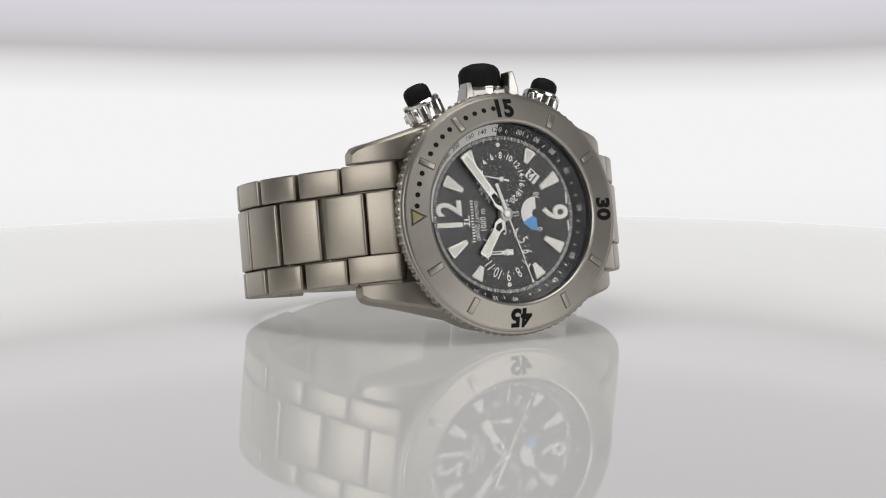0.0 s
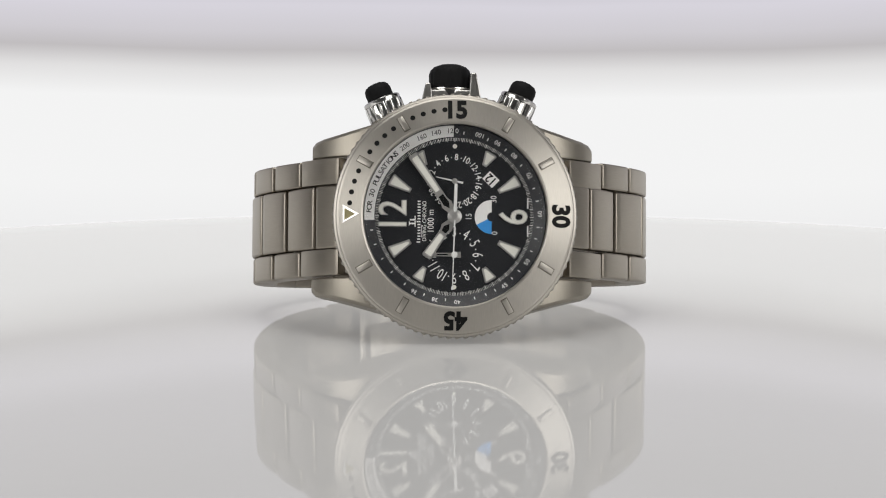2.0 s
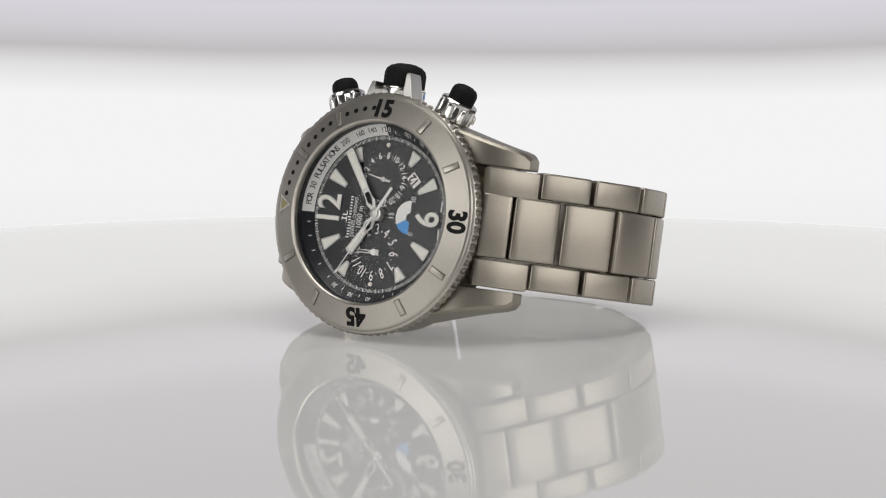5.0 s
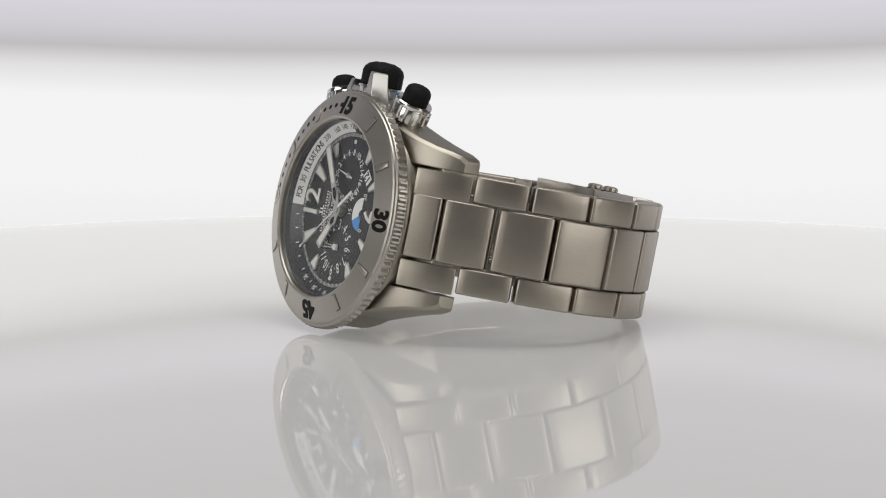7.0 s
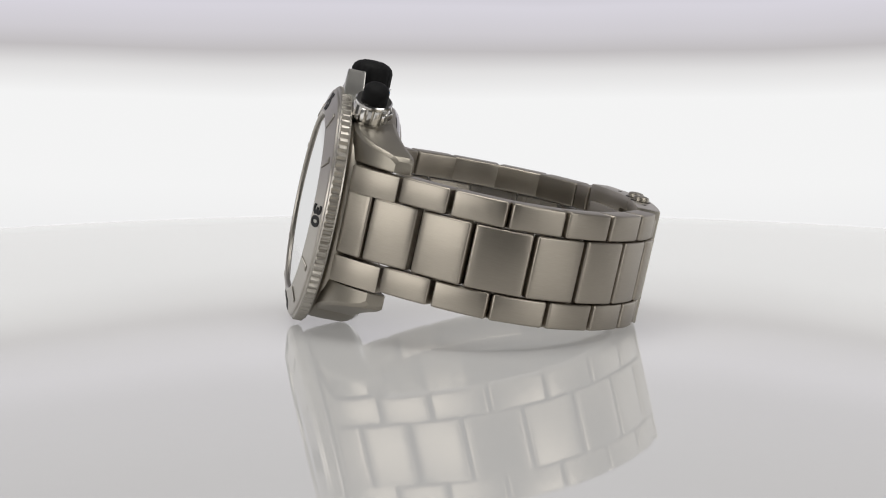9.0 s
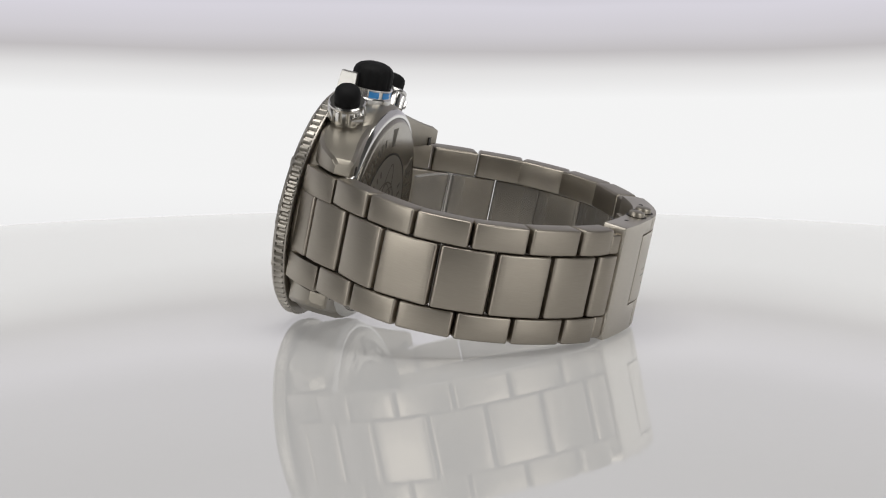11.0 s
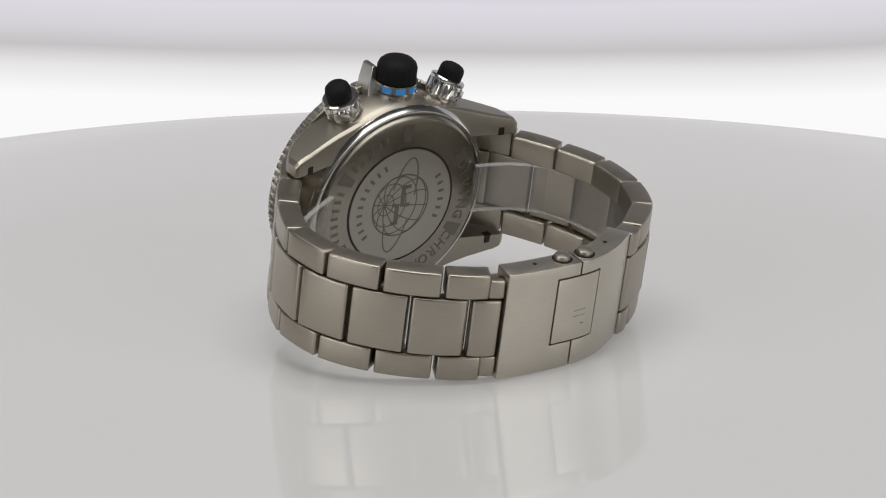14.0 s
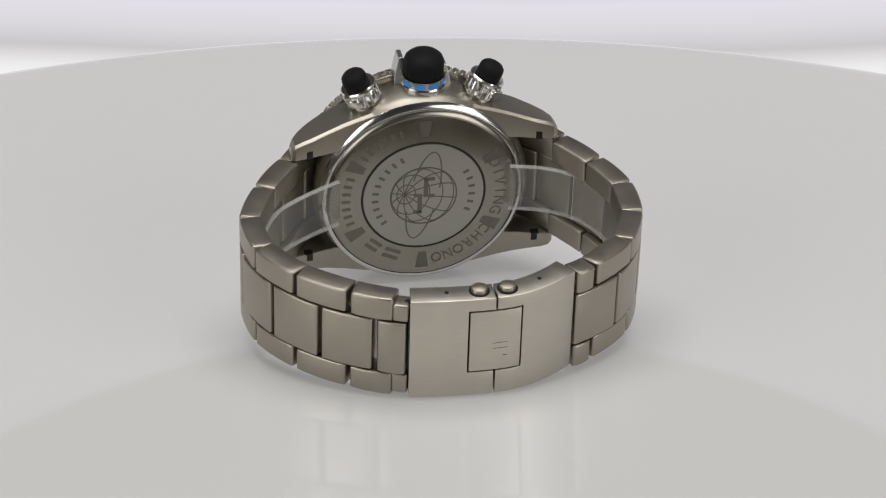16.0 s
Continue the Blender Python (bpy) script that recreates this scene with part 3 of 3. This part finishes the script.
def build_pusher(tip, lean):
    """A screw-down pusher whose cap's middle is at tip, its axis leaning from +x by so many degrees towards +y."""
    m = shift(*tip) @ rot("Z", lean) @ rot("Y", 90)
    pu = part("pusher", moved(lathe_cap([(0, -8.0), (3.0, -8.0), (3.1, -4.9), (0, -4.9)], 40), m), STEEL, watch, "polished fluted pusher with black rubber button")
    part("nut", moved(lathe_cap([(0, -5.0), (3.3, -5.0), (3.6, -4.7), (3.6, -2.2), (3.45, -1.95), (0, -1.95)], 96, lambda k, j, r: r * (0.94 if k % 6 < 2 and j in (2, 3) else 1.0)), m), STEEL, pu)
    part("collar", moved(lathe_cap([(0, -1.95), (3.5, -1.95), (3.55, -1.75), (3.55, -1.35), (3.3, -1.1), (2.6, -1.05), (0, -1.05)], 64), m), STEEL, pu)
    part("tab", moved(box(2.7, 3.85, -1.5, 1.5, -4.2, -2.6, 0.2), m @ rot("Z", 35 if lean > 0 else -35)), STEEL, pu)
    part("button", moved(lathe_cap([(0, -1.1), (2.42, -1.1), (2.5, -0.8), (2.5, 0.5), (2.35, 1.15), (1.9, 1.65), (1.1, 1.95), (0, 2.05)], 48), m), RUBBER, pu, "black rubber button")
    return pu


build_crown()
build_pusher((23.7, -12.7, -5.4), -23)
build_pusher((23.2, 14.1, -5.4), 23)


def ribbon(points, width, lift):
    """A thin raised band along points in the xy plane."""
    bm = bmesh.new()
    rows = []
    n = len(points)
    for k in range(n):
        a, b = Vector(points[max(k - 1, 0)]), Vector(points[min(k + 1, n - 1)])
        d = (b - a).normalized() if (b - a).length > 1e-6 else Vector((1, 0))
        nrm = Vector((-d.y, d.x)) * width / 2
        p = Vector(points[k])
        rows.append([bm.verts.new((*(p + nrm), lift)), bm.verts.new((*(p - nrm), lift)), bm.verts.new((*(p - nrm), 0)), bm.verts.new((*(p + nrm), 0))])
    for p, q in zip(rows, rows[1:]):
        for j in range(4):
            bm.faces.new((p[j], q[j], q[(j + 1) % 4], p[(j + 1) % 4]))
    bm.faces.new(rows[0])
    bm.faces.new(rows[-1][::-1])
    return bm


def build_back():
    # seen from behind: everything lies on the plane z = -12.4, turned to face -z
    back = part("case_back", lathe_cap([(0, -10.7), (19.25, -10.7), (19.25, -11.7), (18.8, -12.2), (18.2, -12.4), (0, -12.4)], 160), BACK_METAL, watch, "satin metal screw-down case back with engravings")
    part("polished_ring", lathe_ring([(19.3, -10.6), (20.75, -10.6), (20.7, -10.95), (20.1, -11.6), (19.7, -11.8), (19.3, -11.8)], 160), STEEL, back)
    # dark ring painted for the shade in the medallion's groove
    part("groove", lathe_ring([(12.05, -12.3), (12.5, -12.3), (12.5, -12.43), (12.05, -12.43)], 128), RECESS_SHADE, back)
    medal = part("medallion", lathe_cap([(0, -12.3), (12.0, -12.3), (12.0, -12.5), (0, -12.5)], 128), MEDAL, back, "frosted round medallion with an engraved globe")
    face = shift(0, 0, -12.5) @ rot("X", 180)
    rim = shift(0, 0, -12.4) @ rot("X", 180)
    # six wrench notches, their shade put in as a darker tone
    for k in range(6):
        nt_ = prism([(-1.35, 1.9), (1.35, 1.9), (0.8, -1.8), (-0.8, -1.8)], 0, 0.035)
        part("notch", moved(nt_, rim @ rot("Z", -90 + k * 60) @ shift(0, 15.5, 0)), ENGRAVED, back)
    # words round the rim; the maker's name becomes bars
    for k, ch in enumerate("DIVING CHRONO"):
        if ch != " ":
            part("letter", moved(lettering(ch, 3.2, 0.02, 0.03, 0.9), rim @ rot("Z", -90 - 66 - k * 8.6) @ shift(0, 15.4, 0.02)), ENGRAVED, back)
    for k in range(15):
        if k not in (7, 8):
            part("name_bar", moved(box(-0.33, 0.33, -0.85, 0.85, 0, 0.03), rim @ rot("Z", -90 - 250 - k * 6.6) @ shift(0, 15.5, 0)), ENGRAVED, back)
    for a, w in ((205, 3.4), (222, 3.0)):
        for r in (14.0, 15.5):
            part("fine_print_bar", moved(box(-w / 2, w / 2, -0.4, 0.4, 0, 0.025), rim @ rot("Z", -90 - a) @ shift(0, r, 0)), ENGRAVED, back)
    # arcs of letter-sized bars on the medallion
    for start, count in ((234, 10), (60, 6)):
        for k in range(count):
            part("letter_bar", moved(box(-0.3, 0.3, -0.65, 0.65, 0, 0.03), face @ rot("Z", -90 - start - k * 11.0) @ shift(0, 9.7, 0)), ENGRAVED, medal)
    # globe: outline, meridians and parallels seen from a tilted pole
    R = 6.6
    turn = rot("Z", 170) @ rot("X", 35)

    def arcs(fn):
        run, out = [], []
        for k in range(61):
            p = turn @ Vector(fn(k / 60))
            if p.z > -0.02:
                run.append((p.x * R, p.y * R))
            elif run:
                out.append(run)
                run = []
        if run:
            out.append(run)
        return [r for r in out if len(r) > 2]
    lines = [ribbon([(R * math.cos(2 * math.pi * k / 60), R * math.sin(2 * math.pi * k / 60)) for k in range(61)], 0.3, 0.03)]
    for lon in range(0, 360, 30):
        for run in arcs(lambda u: (math.cos(radians(lon)) * math.sin(math.pi * u), math.sin(radians(lon)) * math.sin(math.pi * u), math.cos(math.pi * u))):
            lines.append(ribbon(run, 0.24, 0.03))
    for lat in (-40, -10, 20, 45, 70):
        for run in arcs(lambda u: (math.cos(radians(lat)) * math.cos(2 * math.pi * u), math.cos(radians(lat)) * math.sin(2 * math.pi * u), math.sin(radians(lat)))):
            lines.append(ribbon(run, 0.24, 0.03))
    ring = [(10.2 * math.cos(a) * 0.28, 10.2 * math.sin(a)) for a in [2 * math.pi * k / 60 for k in range(61)]]
    ring = [(x * math.cos(-1.77) - y * math.sin(-1.77), x * math.sin(-1.77) + y * math.cos(-1.77)) for x, y in ring]
    lines.append(ribbon([p for p in ring[2:28]], 0.3, 0.028))
    lines.append(ribbon([p for p in ring[34:58]], 0.3, 0.028))
    part("globe", moved(joined(*lines), face), ENGRAVED, medal, "engraved globe of fine lines")
    for x0, x1, y0, y1 in ((-0.3, 0.6, -4.0, 0.4), (0.9, 1.8, -0.4, 4.0), (-1.6, 0.6, -4.2, -3.4), (0.9, 2.6, 3.4, 4.2), (-1.6, -0.3, -0.2, 0.6), (1.8, 2.6, -0.6, 0.2)):
        part("maker_mark", moved(box(x0 - 0.6, x1 - 0.6, y0, y1, 0, 0.045), face @ rot("Z", 90)), ENGRAVED, medal)


build_back()

# ---- bracelet ----
# joints of the middle row on the outer face (y, z), on the six o'clock side and on the twelve o'clock side
SIX = [(-21.6, -2.9), (-25.7, -7.1), (-31.3, -15.6), (-37.7, -24.7), (-39.5, -36.2), (-35.4, -46.3), (-27.9, -54.8), (-18.6, -60.6), (-12.8, -63.2)]
TWELVE = [(21.6, -2.9), (25.8, -7.1), (31.2, -15.5), (36.0, -24.2), (37.9, -34.2), (35.2, -44.8), (29.2, -53.2), (19.3, -58.9)]


def centre_x(y, z):
    """The bracelet leans up towards the buckle as it lies on the table, a little more on the six o'clock side."""
    six = 0.3 + 1.4 * (abs(z) / 64.0) ** 1.5
    twelve = -0.1 + 1.5 * (abs(z) / 62.0) ** 4
    f = min(max((y + 13.0) / 32.0, 0.0), 1.0)
    return six * (1 - f) + twelve * f


def curve_at(pts, u):
    """A smooth curve through the joints: u counts them."""
    k = min(max(int(math.floor(u)), 0), len(pts) - 2)
    f = u - k
    p = [Vector(pts[min(max(j, 0), len(pts) - 1)]) for j in (k - 1, k, k + 1, k + 2)]
    return 0.5 * ((2 * p[1]) + (p[2] - p[0]) * f + (2 * p[0] - 5 * p[1] + 4 * p[2] - p[3]) * f * f + (3 * p[1] - p[0] - 3 * p[2] + p[3]) * f ** 3)


def link_mesh(a, b, side, x0, x1, thick, gap, bulge, drop):
    """A link between the outer-face points a and b (y, z): slightly arched outside, rounded edges."""
    a, b = Vector(a), Vector(b)
    d = (b - a).normalized()
    out = Vector((-d.y, d.x)) * (1 if side < 0 else -1)
    if out.dot(Vector((0, -32)) - (a + b) / 2) > 0:
        out = -out
    length = (b - a).length - gap
    mid = (a + b) / 2
    half, n = length / 2, 6
    top = []
    for k in range(n + 1):
        s = -half + length * k / n
        top.append((s, bulge * (1 - (s / half) ** 2) - drop))
    low = [(half, -thick - drop), (half * 0.5, -thick - drop + 0.15), (-half * 0.5, -thick - drop + 0.15), (-half, -thick - drop)]
    outline = top + low
    secs = []
    for x in (x0, x1):
        sec = []
        for s, h in outline:
            p = mid + d * s + out * h
            sec.append((x + centre_x(p.x, p.y), p.x, p.y))
        secs.append(sec)
    bm = loft(secs)
    sharp = [e for e in bm.edges if e.calc_face_angle(0) > radians(30)]
    bmesh.ops.bevel(bm, geom=sharp, offset=0.42, segments=3, profile=0.5, affect="EDGES")
    return bm


def build_bracelet():
    for pts, side in ((SIX, -1), (TWELVE, 1)):
        band = part("bracelet", link_mesh(pts[0], pts[1], side, -5.85, 5.85, 3.6, 0.15, 0.1, 0.0), TITANIUM, watch, "brushed titanium three-row link bracelet, closed")
        last = len(pts) - 1
        for k in range(1, last):
            part("middle_link", link_mesh(pts[k], pts[k + 1], side, -5.8, 5.8, 3.0, 1.0, 0.36, 0.0), TITANIUM, band)
        # outer rows: joints half a link further on
        us = [0.0, 1.5] + [k + 0.5 for k in range(2, last - 1)] + [last]
        if side > 0:
            us = [0.0, 1.5] + [k + 0.5 for k in range(2, last)] + [last]
        for u0, u_end in zip(us, us[1:]):
            for x0, x1 in ((6.02, 10.9), (-10.9, -6.02)):
                u1 = u_end
                if u0 == 0.0:
                    n = 6
                    secs = []
                    for k in range(n + 1):
                        p = curve_at(pts, u1 * k / n)
                        q = curve_at(pts, u1 * k / n + 0.02) - curve_at(pts, u1 * k / n - 0.02) if 0 < k else curve_at(pts, 0.05) - curve_at(pts, 0.0)
                        q.normalize()
                        o = Vector((-q.y, q.x))
                        if o.dot(Vector((0, -32)) - p) > 0:
                            o = -o
                        i = p - o * 3.6
                        p = p - o * 0.1
                        secs.append([(x0, p.x, p.y), (x1, p.x, p.y), (x1, i.x, i.y), (x0, i.x, i.y)])
                    part("end_link", loft(secs, 0.3), TITANIUM, band)
                else:
                    if side < 0 and u1 == last:
                        # the last link is cut back for the hinge of the buckle
                        cut = u0 + (u1 - u0) * 0.66
                        sx = 1 if x0 > 0 else -1
                        xa, xb = (x0, x1 - 1.2) if sx > 0 else (x0 + 0.7, x1)
                        knuckle = part("knuckle", link_mesh(curve_at(pts, cut - 0.1), curve_at(pts, u1), side, xa, xb, 3.7, 0.3, 0.1, 0.3), TITANIUM, band)
                        c = curve_at(pts, cut + (u1 - cut) * 0.62)
                        c = c + (Vector((0, -32)) - c).normalized() * 2.1
                        hole = lathe_cap([(0, 0), (0.5, 0), (0.5, 0.04), (0, 0.04)], 16)
                        part("pin_hole", moved(hole, shift((xb if sx > 0 else xa) + centre_x(c.x, c.y), c.x, c.y) @ rot("Y", 90 * sx)), RECESS_SHADE, knuckle)
                        u1 = cut
                    part("outer_link", link_mesh(curve_at(pts, u0), curve_at(pts, u1), side, x0, x1, 4.2, 1.0, 0.38, 0.12), TITANIUM, band)
        # pins between the links
        for k in range(2, last):
            p = curve_at(pts, k)
            ins = (Vector((0, -32)) - p).normalized() * 2.1
            c = p + ins
            pin = lathe_cap([(0, -9.5), (0.3, -9.5), (0.3, 9.5), (0, 9.5)], 14)
            part("pin", moved(pin, shift(centre_x(c.x, c.y), c.x, c.y) @ rot("Y", 90)), STEEL, band)


build_bracelet()


def build_clasp():
    # the buckle follows an arc between the ends of both bracelet halves; s is y along it
    def at(y, x, depth):
        s = (y - 3.2) / 16.1
        z = -64.6 + 1.3 * s * s + 4.8 * max(s, 0) ** 2
        sl = math.atan2((2.6 * s + (9.6 * s if s > 0 else 0)) / 16.1, 1.0)
        return (x, y - depth * math.sin(sl), z + depth * math.cos(sl))

    def plate(ys, xs, solid, z_top, z_low):
        """A bent plate over a grid of cells; solid(i, j) says which cells are filled."""
        bm = bmesh.new()
        verts = {}

        def v(i, j, lv):
            key = (i, j, lv)
            if key not in verts:
                verts[key] = bm.verts.new(at(ys[i], xs[j], z_top if lv == 0 else z_low))
            return verts[key]
        ok = {(i, j) for i in range(len(ys) - 1) for j in range(len(xs) - 1) if solid(i, j)}
        for i, j in ok:
            bm.faces.new((v(i, j, 0), v(i + 1, j, 0), v(i + 1, j + 1, 0), v(i, j + 1, 0)))
            bm.faces.new((v(i, j, 1), v(i, j + 1, 1), v(i + 1, j + 1, 1), v(i + 1, j, 1)))
            for (di, dj), (p, q) in {(-1, 0): ((i, j), (i, j + 1)), (1, 0): ((i + 1, j), (i + 1, j + 1)), (0, -1): ((i, j), (i + 1, j)), (0, 1): ((i, j + 1), (i + 1, j + 1))}.items():
                if (i + di, j + dj) not in ok:
                    bm.faces.new((v(*p, 0), v(*q, 0), v(*q, 1), v(*p, 1)))
        bmesh.ops.recalc_face_normals(bm, faces=bm.faces[:])
        sharp = [e for e in bm.edges if len(e.link_faces) == 2 and e.calc_face_angle() > radians(40)]
        bmesh.ops.bevel(bm, geom=sharp, offset=0.22, segments=2, profile=0.6, affect="EDGES")
        return bm

    def span(a, b, n):
        return [a + (b - a) * k / n for k in range(n + 1)]
    xs = [-9.1, -6, -3.85, -1, 3, 7, 10.05, 11.3, 12.7]
    ya = span(-12.6, -1.9, 5) + [0.5, 3.05]
    yb = [3.35, 6.0, 8.25] + span(8.25, 19.1, 5)[1:]
    clasp = part("clasp", plate(ya, xs, lambda i, j: not (ya[i] >= -1.95 and 2 <= j < 6), 0.0, 4.6), CLASP_METAL, watch, "brushed folding clasp with two push buttons")
    part("clasp_half", plate(yb, xs, lambda i, j: not (yb[i + 1] <= 8.3 and 2 <= j < 6), 0.0, 4.6), CLASP_METAL, clasp)
    yc = span(-1.65, 8.0, 4)
    xc = [-3.6, 0, 4, 7, 9.8]
    centre = part("centre_plate", plate(yc, xc, lambda i, j: True, -0.05, 3.6), CLASP_METAL, clasp, "flat centre plate with a faint stamped mark")
    for x0, x1, y0, y1 in ((1.2, 1.5, 2.6, 5.6), (2.4, 2.7, 2.6, 5.6), (-0.6, -0.3, 4.6, 5.6)):
        part("maker_mark", plate([y0, y1], [x0, x1], lambda i, j: True, -0.09, 0.4), ENGRAVED, centre)
    # push buttons on the upper edge
    for y in (0.4, 5.6):
        m = shift(12.55, y, -61.9) @ rot("Y", 90)
        kn = part("push_button", moved(lathe_cap([(0, 0), (1.5, 0), (1.55, 0.75), (1.4, 1.05), (0.9, 1.2), (0, 1.25)], 32), m), CASE_METAL, clasp)
        # dark disc for the shade of the button's well
        part("well", moved(lathe_cap([(0, 0.0), (1.95, 0.0), (1.95, 0.24), (0, 0.24)], 32), m), RECESS_SHADE, kn)
    for y in (-5.6, 12.0):
        m = shift(12.67, y, -61.5 + (1.6 if y > 0 else 0)) @ rot("Y", 90)
        part("pin_hole", moved(lathe_cap([(0, 0), (0.42, 0), (0.42, 0.08), (0, 0.08)], 16), m), RECESS_SHADE, clasp)
    # hinge and folded leaf inside the buckle
    part("hinge_leaf", plate(span(-11, 17.5, 8), [-5.0, 2.0, 9.5], lambda i, j: True, 4.75, 5.8), CLASP_METAL, clasp)


build_clasp()


def build_holder():
    """A clear plastic strip bent inside the bracelet to keep it round; open at the case back."""
    holder = new("bracelet_holder")
    tagged(holder, "clear plastic strip bent inside the closed bracelet", "packaging insert")
    knots = [(17, -13.3), (24.3, -15.6), (30.4, -20.6), (33.4, -28), (34.0, -36), (31.3, -44.5), (25, -51.5), (15, -56), (3, -58),
             (-9, -57.6), (-20, -54), (-29, -47.3), (-34.4, -38), (-34.3, -30), (-30.8, -22.5), (-24.8, -17.6), (-17, -13.3)]
    n = 80
    path = [tuple(curve_at(knots, k * (len(knots) - 1) / n)) for k in range(n + 1)]
    secs = []
    for k, (y, z) in enumerate(path):
        y0, z0 = path[max(k - 1, 0)]
        y1, z1 = path[min(k + 1, n)]
        d = Vector((y1 - y0, z1 - z0)).normalized()
        o = Vector((-d.y, d.x)) * 0.45
        x0, x1 = -4.4 + 1.2 * (abs(z) / 60), 5.3 + 1.4 * (abs(z) / 60)
        secs.append([(x0, y + o.x, z + o.y), (x1, y + o.x, z + o.y), (x1, y - o.x, z - o.y), (x0, y - o.x, z - o.y)])
    ob = part("strip", loft(secs, 0.12), PLASTIC, holder)
    ob.visible_shadow = False
    for a, b, d in ((1, 2, 0.25), (0, 3, -0.25)):
        rim = []
        for sec in secs:
            (xa, ya, za), (_, yb, zb) = sec[a], sec[b]
            rim.append([(xa + 0.02 * d, ya, za), (xa + d, ya, za), (xa + d, yb, zb), (xa + 0.02 * d, yb, zb)])
        edge = part("edge_rim", loft(rim), PLASTIC_EDGE, holder)
        edge.visible_shadow = False
    return holder


HOLDER = build_holder()


def motions():
    spin = [(t / 2, rot("Z", -TURN * (t / 2 - 2.0))) for t in range(0, 33)]
    walk(watch, [(t, m @ REST) for t, m in spin])
    walk(HOLDER, [(t, m @ REST) for t, m in spin])
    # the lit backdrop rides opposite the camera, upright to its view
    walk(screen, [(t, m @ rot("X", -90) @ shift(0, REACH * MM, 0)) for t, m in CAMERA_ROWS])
    walk(SECONDS, [(t, SINK @ rot("Z", -(252.0 + 9.86 * t))) for t in range(0, 17, 2)])
    walk(MINUTE, [(0, SINK @ rot("Z", -54.8)), (16, SINK @ rot("Z", -57.4))])


motions()
